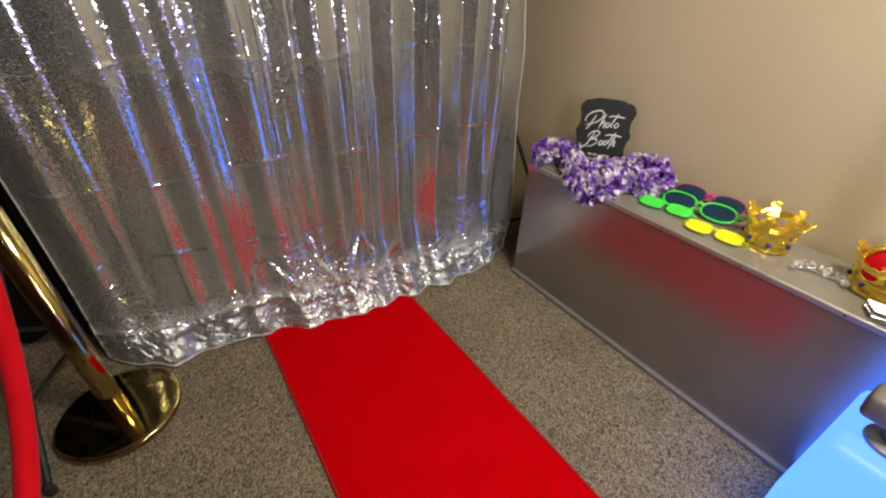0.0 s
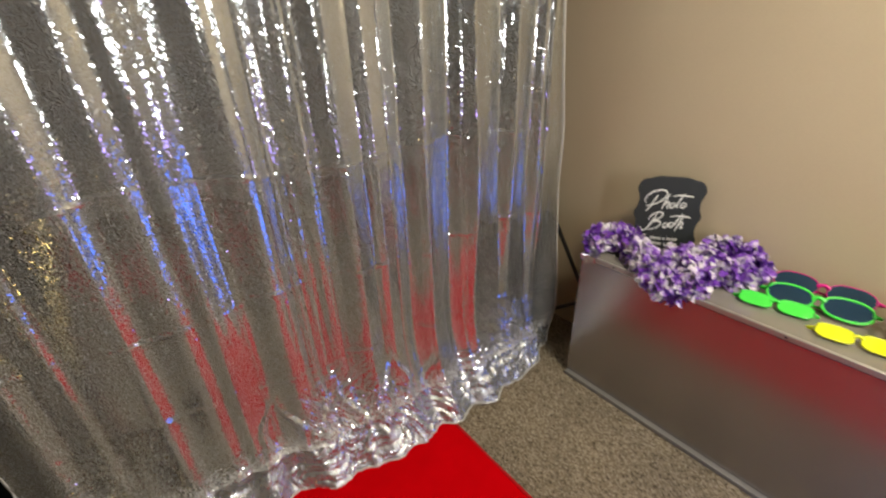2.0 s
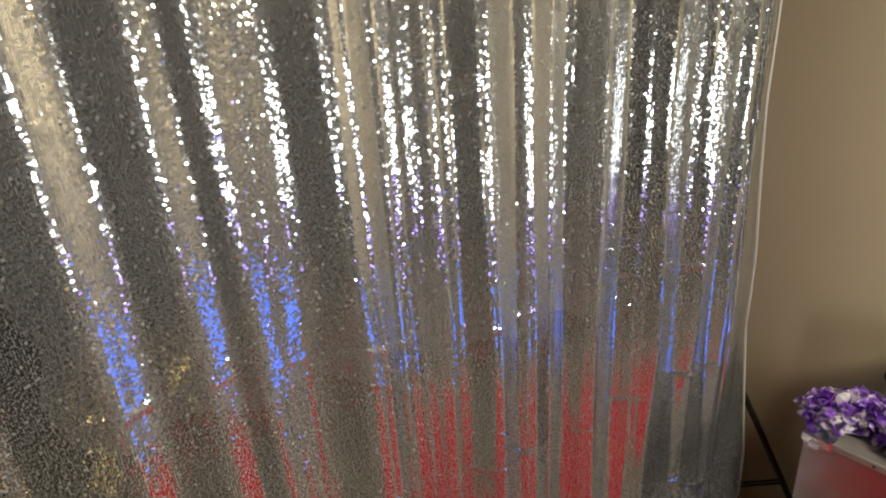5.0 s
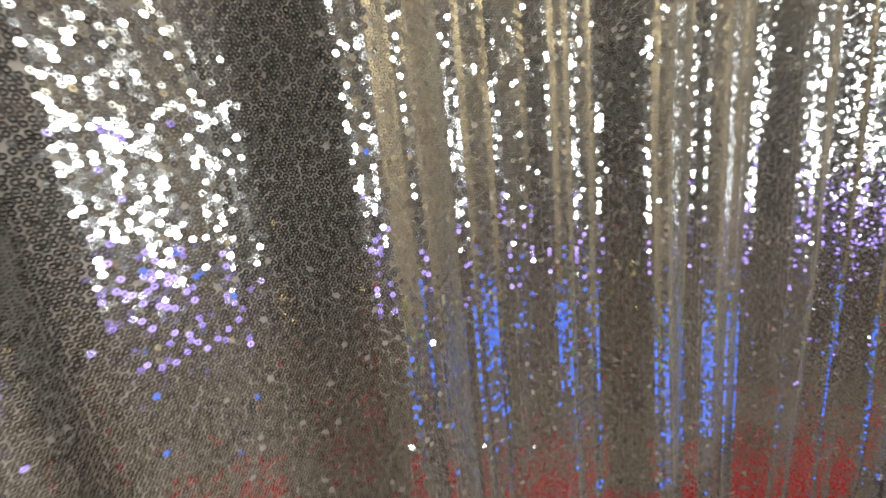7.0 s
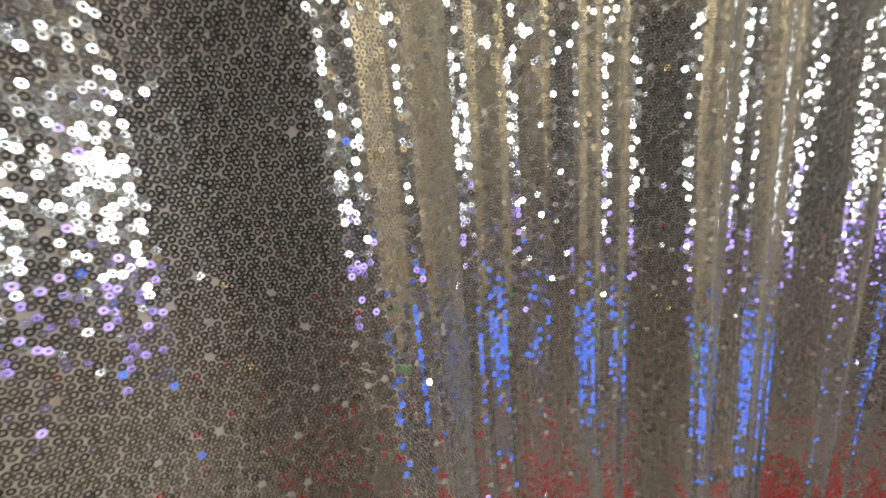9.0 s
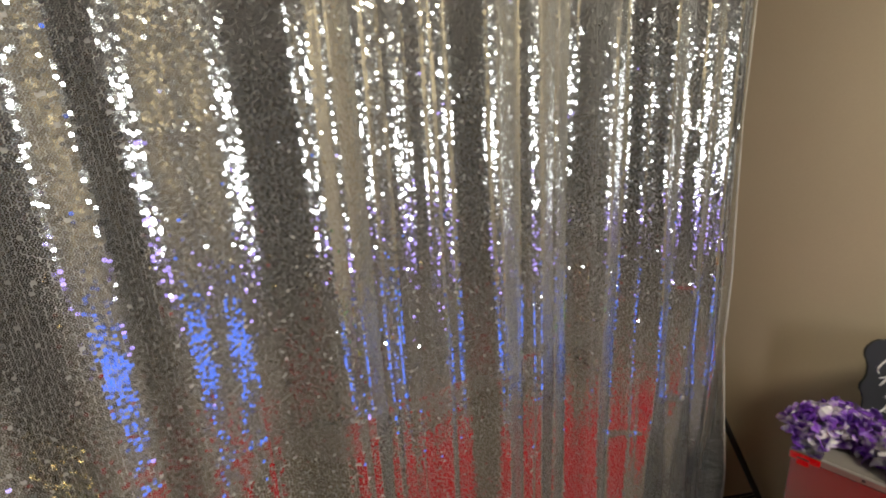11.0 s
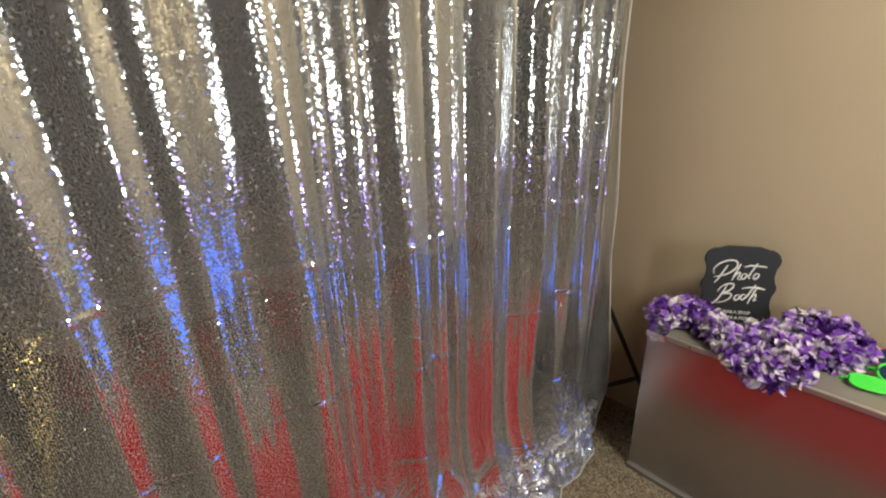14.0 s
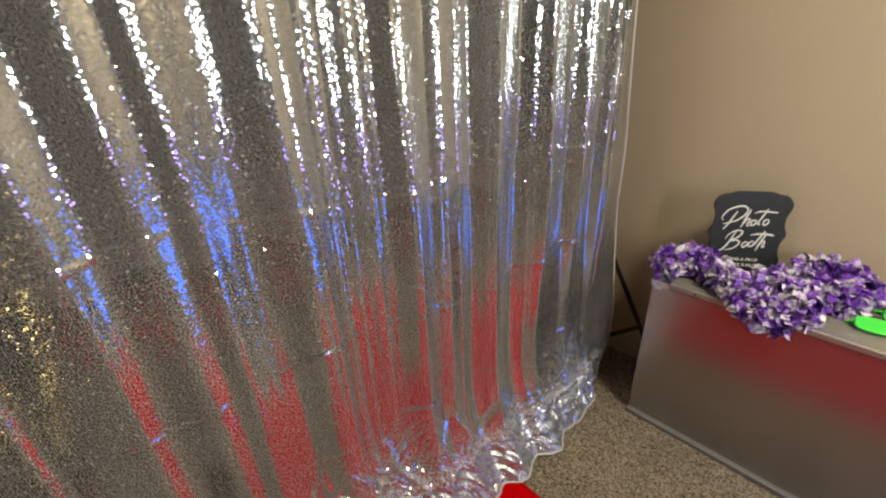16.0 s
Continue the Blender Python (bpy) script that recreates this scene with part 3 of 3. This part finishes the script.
def brush_word(first):
    bm = bmesh.new()
    if first:
        stroke([(-37, 200), (-45, 182), (-56, 157), (-67, 139)], bm)
        stroke([(-71, 169), (-75, 181), (-62, 202), (-39, 214), (-20, 215), (-11, 205), (-16, 189), (-33, 172), (-51, 164), (-70, 158)], bm)
        stroke([(-2, 207), (-11, 181), (-20, 149)], bm)
        stroke([(-17, 160), (-6, 176), (0, 174), (-5, 157), (2, 155)], bm)
        loop_letter(11, 166, bm)
        stroke([(42, 211), (31, 186), (23, 164), (29, 160)], bm)
        stroke([(8, 196), (26, 202), (54, 201), (68, 200)], bm)
        loop_letter(43, 169, bm)
    else:
        stroke([(-28, 139), (-37, 114), (-51, 83), (-64, 70), (-76, 72), (-73, 81)], bm)
        stroke([(-54, 109), (-45, 127), (-26, 139), (-11, 135), (-20, 118), (-39, 105), (-20, 107), (-14, 97), (-29, 80), (-51, 73)], bm)
        loop_letter(2, 95, bm)
        loop_letter(19, 98, bm)
        stroke([(48, 141), (34, 113), (28, 96)], bm)
        stroke([(11, 126), (33, 131), (62, 130), (73, 127)], bm)
        stroke([(54, 135), (42, 106), (33, 76)], bm)
        stroke([(36, 88), (48, 109), (53, 105), (48, 89), (56, 93)], bm)
    for v in bm.verts:
        v.co.y *= 0.35
    return bm


def sign():
    t = thing("table_sign", "black scalloped tabletop sign with white lettering reading Photo Booth", "sign", pose(1.466, 1.028, TZ + 0.007, -5, 0, -58))
    part("board", plate(plaque_outline(0.207, 0.262), 0.008, 0.0012), M_SIGN, t)
    for first in (True, False):
        part("lettering", brush_word(first), M_WHITE, t, "white brush-script lettering", smooth=True, m=pose(0, -0.0003, 0))
    for body, z in (("GRAB A PROP", 0.041), ("STRIKE A POSE", 0.022)):
        ob = new("lettering", text_mesh(body, 0.0135, 0.0, 0.0002))
        ob.parent = t
        ob.matrix_local = pose(0.004, -0.0008, z, 90, 0, 0)
        ob["label"] = "small white printed capitals"
    part("easel_leg", box_bm((-0.018, 0.009, 0.0), (0.018, 0.013, 0.17), 0.001), M_SIGN, t)
    return t


sign()


# ---- boa ----
def boa():
    t = thing("feather_boa", "purple and white tinsel garland draped over the prop table corner", "garland")
    path = smooth_path([(1.325, 1.205, 0.585), (1.335, 1.17, 0.612), (1.40, 1.13, 0.61), (1.365, 1.06, 0.60), (1.30, 0.99, 0.592), (1.262, 0.915, 0.566), (1.29, 0.845, 0.585), (1.36, 0.875, 0.596),
                        (1.375, 0.95, 0.596), (1.43, 0.885, 0.606), (1.40, 0.82, 0.606), (1.43, 0.765, 0.608), (1.485, 0.755, 0.612), (1.50, 0.82, 0.63), (1.505, 0.90, 0.625)], 10)
    rs = random.Random(3)
    part("core", tube(path, 0.012, 8), M_BOA, t, smooth=True)
    bm = bmesh.new()
    n = len(path)
    for i in range(3400):
        f = rs.uniform(0, n - 1.001)
        a = int(f)
        p = path[a].lerp(path[a + 1], f - a)
        d = (path[a + 1] - path[a]).normalized()
        out = Vector((rs.gauss(0, 1), rs.gauss(0, 1), rs.gauss(0, 1)))
        out = (out - d * out.dot(d)).normalized()
        out = (out + d * rs.uniform(-0.5, 0.5)).normalized()
        end = min(1, 0.5 + min(f, n - 1 - f) / 6)
        p = p + out * rs.uniform(0.0, 0.026) * end
        ln = rs.uniform(0.02, 0.038) * end
        w = rs.uniform(0.009, 0.017)
        side = out.cross(Vector((rs.gauss(0, 1), rs.gauss(0, 1), rs.gauss(0, 1)))).normalized()
        bend = out.cross(side) * rs.uniform(-0.9, 0.9)
        rows = []
        for k, (u, wid) in enumerate(((0.25, 0.5), (0.6, 1.0), (0.85, 0.9), (1.0, 0.35))):
            c = p + out * ln * u + bend * ln * u * u
            curl = out.cross(side) * w * 0.35 * math.sin(u * 5)
            c.z = max(c.z, TZ + 0.001) if c.x > TX0 - 0.004 else c.z
            rows.append((bm.verts.new(c - side * w * wid + curl), bm.verts.new(c + side * w * wid - curl)))
        for r0, r1 in zip(rows, rows[1:]):
            bm.faces.new((r0[0], r0[1], r1[1], r1[0]))
    me = bpy.data.meshes.new("petals")
    bm.to_mesh(me)
    bm.free()
    me.materials.append(M_BOA)
    ob = new("petals", me)
    ob.parent = t
    tagged(ob, "shiny purple, lilac and white petals", kind="stuff")
    return t


boa()


# ---- novelty glasses ----
def oval(cx, cz, rx, rz, n=28, power=2.3):
    return [(cx + rx * math.copysign(abs(math.cos(a)) ** (2 / power), math.cos(a)), cz + rz * math.copysign(abs(math.sin(a)) ** (2 / power), math.sin(a))) for a in (2 * math.pi * k / n for k in range(n))]


def glasses(name, label, w, h, frame_mat, lens_mat, m, lens_label, rim=0.05, power=2.3):
    """Big party glasses: two rims, lenses, bridge and folded temples."""
    t = thing(name, label, "glasses", m, group="party glasses")
    rx, gap = w * 0.23, w * 0.27
    for s in (-1, 1):
        outer = [Vector((x, 0.0, z)) for x, z in oval(s * gap, h / 2, rx, h * 0.44, power=power)]
        part("rim", tube(outer, h * rim, 8, closed=True), frame_mat, t, smooth=True)
        part("lens", plate(oval(s * gap, h / 2, rx * 0.97, h * 0.42, power=power), 0.0025), lens_mat, t, lens_label, m=pose(0, -0.001, 0))
        hinge = Vector((s * (gap + rx * 1.0), 0.004, h * 0.62))
        temple = smooth_path([hinge, hinge + Vector((s * 0.012, 0.012, 0)), Vector((s * gap * 0.6, 0.024, h * 0.55)), Vector((-s * gap * 0.55, 0.03, h * 0.48))], 6)
        part("temple", tube(temple, [h * 0.045] * len(temple), 8), frame_mat, t, smooth=True)
    bridge = smooth_path([(-gap + rx * 0.9, 0, h * 0.58), (0, -0.003, h * 0.68), (gap - rx * 0.9, 0, h * 0.58)], 6)
    part("bridge", tube(bridge, h * 0.075, 8), frame_mat, t, smooth=True)
    return t


def lying(x, y, z, spin, tip):
    """Lying on the top, its upper rim turned towards the wall."""
    return pose(x, y, z, 0, 0, spin) @ pose(0, 0, 0, -tip, 0, 0)


glasses("party_glasses", "hot pink party glasses with dark lenses leaning on the wall", 0.225, 0.072, M_PINK, M_LENS, lying(1.490, 0.590, TZ + 0.008, -84, 52), "dark smoked lens", 0.022)
glasses("party_glasses", "neon green party glasses with dark lenses on the tabletop", 0.225, 0.074, M_GREEN, M_LENS, lying(1.408, 0.580, TZ + 0.008, -80, 58), "dark smoked lens")
glasses("party_glasses", "solid neon green party glasses lying on the tabletop", 0.165, 0.055, M_GREEN, M_GREEN, lying(1.350, 0.655, TZ + 0.006, -78, 74), "green shuttered lens", 0.04, 3.2)
glasses("party_glasses", "solid neon yellow party glasses lying on the tabletop", 0.16, 0.054, M_YELLOW, M_YELLOW, lying(1.320, 0.478, TZ + 0.006, -80, 74), "yellow shuttered lens", 0.04, 3.2)


# ---- crowns ----
def tine_outline(w, h):
    """A stem that opens into a stubby cross with rounded arms."""
    half = [(0.40 * w, 0.0), (0.34 * w, 0.10 * h), (0.16 * w, 0.22 * h), (0.12 * w, 0.34 * h), (0.18 * w, 0.44 * h), (0.34 * w, 0.42 * h), (0.40 * w, 0.50 * h), (0.40 * w, 0.66 * h), (0.33 * w, 0.74 * h),
            (0.19 * w, 0.70 * h), (0.14 * w, 0.78 * h), (0.19 * w, 0.92 * h), (0.13 * w, 1.0 * h)]
    return half + [(-x, z) for x, z in half[::-1]]


def crown(m, r, label, velvet):
    t = thing("coronet", label, "crown", m, group="party crowns")
    part("band", lathe([(r * 0.94, 0.002), (r, 0.0), (r * 1.05, 0.006), (r * 1.03, 0.014), (r, 0.018), (r * 1.0, 0.034), (r * 1.03, 0.037), (r * 1.03, 0.042), (r * 0.99, 0.045), (r * 0.955, 0.043), (r * 0.94, 0.002)], 48), M_GOLD, t, smooth=True)
    for k in range(7):
        a = 360 * k / 7 + 12
        bm = plate(tine_outline(0.086, 0.070), 0.003, 0.0007)
        bmesh.ops.subdivide_edges(bm, edges=[e for e in bm.edges if e.calc_length() > 0.012], cuts=1)
        for v in bm.verts:
            v.co.y += -0.026 * (v.co.z / 0.068) ** 1.5 + 6.0 * v.co.x ** 2
        part("tine", bm, M_GOLD, t, m=pose(0, 0, 0, 0, 0, a) @ pose(0, -r * 0.99, 0.036))
        gem = bmesh.new()
        bmesh.ops.create_uvsphere(gem, u_segments=10, v_segments=6, radius=0.0075)
        part("gem", gem, M_GEM, t, "glossy stick-on jewel", smooth=True, m=pose(0, 0, 0, 0, 0, a + 25) @ pose(0, -r * 1.01, 0.027))
        bead = bmesh.new()
        bmesh.ops.create_uvsphere(bead, u_segments=8, v_segments=6, radius=0.006)
        part("bead", bead, M_GOLD, t, smooth=True, m=pose(0, 0, 0, 0, 0, a) @ pose(0, -r * 1.02, 0.042))
    if velvet:
        part("velvet_cap", lathe([(r * 0.93, 0.04), (r * 0.98, 0.062), (r * 0.93, 0.085), (r * 0.75, 0.105), (r * 0.4, 0.115), (0, 0.117)], 32), M_VELVET, t, "puffed red velvet cap", smooth=True)
        for k in range(4):
            a = radians(90 * k + 30)
            arc = [Vector((math.cos(a) * r * q, math.sin(a) * r * q, z)) for q, z in ((1.0, 0.04), (1.05, 0.075), (0.95, 0.103), (0.6, 0.121), (0.05, 0.126))]
            part("arch", tube(smooth_path(arc, 5), 0.006, 8), M_GOLD, t, smooth=True)
    return t


crown(pose(1.432, 0.372, TZ), 0.061, "shiny gold plastic crown with open tines on the tabletop", False)
crown(pose(1.437, 0.105, TZ), 0.066, "shiny gold plastic crown with a red velvet cap", True)


# ---- tiara, silver cuff ----
def tiara():
    t = thing("tiara", "clear and silver plastic tiara lying on the tabletop", "tiara", pose(1.365, 0.215, TZ, 0, 0, 14))
    rs = random.Random(8)
    for tier, (rad, base) in enumerate(((0.030, 0.004), (0.022, 0.010), (0.036, 0.007))):
        band = [Vector((rad * math.cos(a), 0.056 * math.sin(a), base + 0.004 * math.sin(a * 5))) for a in np.linspace(-1.7, 1.7, 26)]
        part("band", tube(band, 0.0016, 6), M_CHROME if tier else M_CRYSTAL, t, smooth=True)
        for k in range(11):
            a = -1.55 + 3.1 * k / 10 + rs.uniform(-0.08, 0.08)
            h = (0.008 + 0.013 * math.cos(a)) * rs.uniform(0.7, 1.3)
            c = Vector((rad * math.cos(a), 0.056 * math.sin(a), base))
            lean = Vector((rs.uniform(-0.6, 0.6), rs.uniform(-0.4, 0.4), 1)).normalized()
            loop = [c + Vector((0, 0.007 * math.cos(b), 0)) + lean * (h / 2 + h / 2 * math.sin(b)) for b in np.linspace(0, 2 * math.pi, 12, endpoint=False)]
            part("scroll", tube(loop, 0.0013, 5, closed=True), M_CHROME if k % 2 else M_CRYSTAL, t, smooth=True)
            gem = bmesh.new()
            bmesh.ops.create_icosphere(gem, subdivisions=1, radius=rs.uniform(0.0025, 0.0042))
            part("gem", gem, M_CRYSTAL, t, m=Matrix.Translation(c + lean * h))
    return t


tiara()


def silver_bundle():
    t = thing("silver_batons", "bundle of ribbed silver party sticks at the table edge", "party prop", pose(1.318, 0.035, TZ, 0, 0, 14))
    for j in range(2):
        for k in range(4):
            bm = tube([Vector((0.0, -0.10, 0)), Vector((0.0, 0.055, 0))], 0.0065, 10)
            part("stick", bm, M_CHROME, t, smooth=False, m=pose(-0.018 + 0.0135 * k + 0.006 * j, 0.004 * k, 0.0067 + 0.0118 * j))
    return t


silver_bundle()


# ---- stanchion and rope ----
def stanchion(m):
    t = thing("stanchion", "polished brass rope stanchion on a round weighted base", "stanchion", m, group="stanchions")
    part("base", lathe([(0, 0), (0.163, 0), (0.170, 0.003), (0.172, 0.012), (0.171, 0.022), (0.165, 0.026), (0.155, 0.0275), (0.08, 0.0285), (0.034, 0.029), (0, 0.029)], 72), M_BRASS, t, smooth=True)
    part("pole", lathe([(0.030, 0.029), (0.030, 0.86), (0.0, 0.86)], 32), M_BRASS, t, smooth=True)
    part("collar", lathe([(0.0, 0.855), (0.034, 0.855), (0.037, 0.86), (0.037, 0.885), (0.034, 0.89), (0.0, 0.89)], 32), M_BRASS, t, smooth=True)
    part("finial", lathe([(0.0, 0.885), (0.022, 0.89), (0.018, 0.90), (0.03, 0.915), (0.036, 0.935), (0.03, 0.955), (0.015, 0.966), (0, 0.968)], 28), M_BRASS, t, smooth=True)
    for k in range(4):
        loop = [Vector((0.037 + 0.012 + 0.012 * math.cos(a), 0, 0.872 + 0.012 * math.sin(a))) for a in np.linspace(0, 2 * math.pi, 14, endpoint=False)]
        part("ring", tube(loop, 0.003, 6, closed=True), M_BRASS, t, smooth=True, m=pose(0, 0, 0, 0, 0, 90 * k))
    return t


S1 = stanchion(pose(-0.345, 1.318, 0))
copy_thing(S1, pose(-0.43, 0.0, 0))


def rope():
    t = thing("velvet_rope", "thick red velvet rope hanging between the brass stanchions", "rope")
    a, b = Vector((-0.345, 1.266, 0.86)), Vector((-0.43, 0.052, 0.86))
    pts = [a.lerp(b, u) - Vector((0, 0, 0.49 * (4 * u * (1 - u)) ** 0.85)) for u in np.linspace(0, 1, 40)]
    part("cord", tube(pts[2:-2], 0.019, 14), M_VELVET, t, smooth=True)
    for q in (pts[:4], pts[-4:]):
        part("snap_end", tube(q, 0.021, 14), M_BRASS, t, "brass snap hook end", smooth=True)
    return t


rope()


# ---- photo booth ----
def led_tower():
    t = thing("glowing_booth_base", "colour-lit plastic photo booth base with a grey post", "photo booth", pose(0.96, 0.01, 0))
    part("diffuser", box_bm((0, -0.40, 0), (0.26, 0.0, 0.452), 0.022, 4), M_LED, t, "glowing blue light diffuser", smooth=True)
    part("post", tube([Vector((0.098, -0.075, 0.45)), Vector((0.098, -0.075, 1.05))], 0.024, 18), M_GREY, t, "grey post", smooth=True)
    part("clamp", box_bm((0.062, -0.125, 0.50), (0.135, -0.002, 0.56), 0.014, 3), M_GREY, t, "grey plastic clamp", smooth=True)
    part("post_foot", lathe([(0, 0), (0.045, 0), (0.045, 0.008), (0.03, 0.016), (0, 0.016)], 24), M_GREY, t, m=pose(0.098, -0.075, 0.4525))
    return t


led_tower()


def booth_lamp():
    """A tall soft light over a violet light panel, on one stand."""
    t = thing("booth_lamp", "tall white booth lamp on a black stand", "lamp", look(LAMP, (0.55, 1.45, 1.28)))
    part("housing", box_bm((-0.08, -0.42, 0.008), (0.08, 0.42, 0.06), 0.012), M_GREY, t, "grey plastic lamp housing")
    part("diffuser", box_bm((-0.062, -0.395, 0.003), (0.062, 0.395, 0.0075)), M_GLOW_WHITE, t, "white glowing diffuser")
    s = thing("lamp_stand", "black stand with a violet light panel under the booth lamp", "lamp stand")
    part("light_panel", box_bm((LAMP[0] - 0.10, LAMP[1] - 0.035, 0.64), (LAMP[0] + 0.10, LAMP[1] - 0.015, 0.89), 0.006), M_LED_UPPER, s, "violet glowing light panel")
    part("post", tube([Vector((LAMP[0], LAMP[1] - 0.06, 0.02)), Vector((LAMP[0], LAMP[1] - 0.075, 1.3))], 0.016, 14), M_BLACK, s, smooth=True)
    part("base_plate", lathe([(0, 0), (0.2, 0), (0.2, 0.012), (0.03, 0.025), (0, 0.025)], 40), M_BLACK, s, smooth=True, m=pose(LAMP[0], LAMP[1] - 0.06, 0.008))


booth_lamp()


# Fixtures made up to house the two added ceiling lights, out of view.
def unseen_ceiling_lamp(x, y):
    t = thing("unseen_ceiling_lamp", "added flat round ceiling lamp, out of view, with a warm white diffuser", "ceiling lamp", pose(x, y, ZC), group="ceiling lamps")
    part("rim", lathe([(0.25, 0), (0.27, 0), (0.27, -0.03), (0.25, -0.03), (0.25, 0)], 40), M_TRIM, t)
    part("diffuser", lathe([(0.0, -0.016), (0.248, -0.014), (0.248, -0.006), (0.0, -0.006)], 40), M_GLOW_WHITE, t, "white glowing diffuser")


unseen_ceiling_lamp(0.9, -0.15)
unseen_ceiling_lamp(1.0, -2.7)
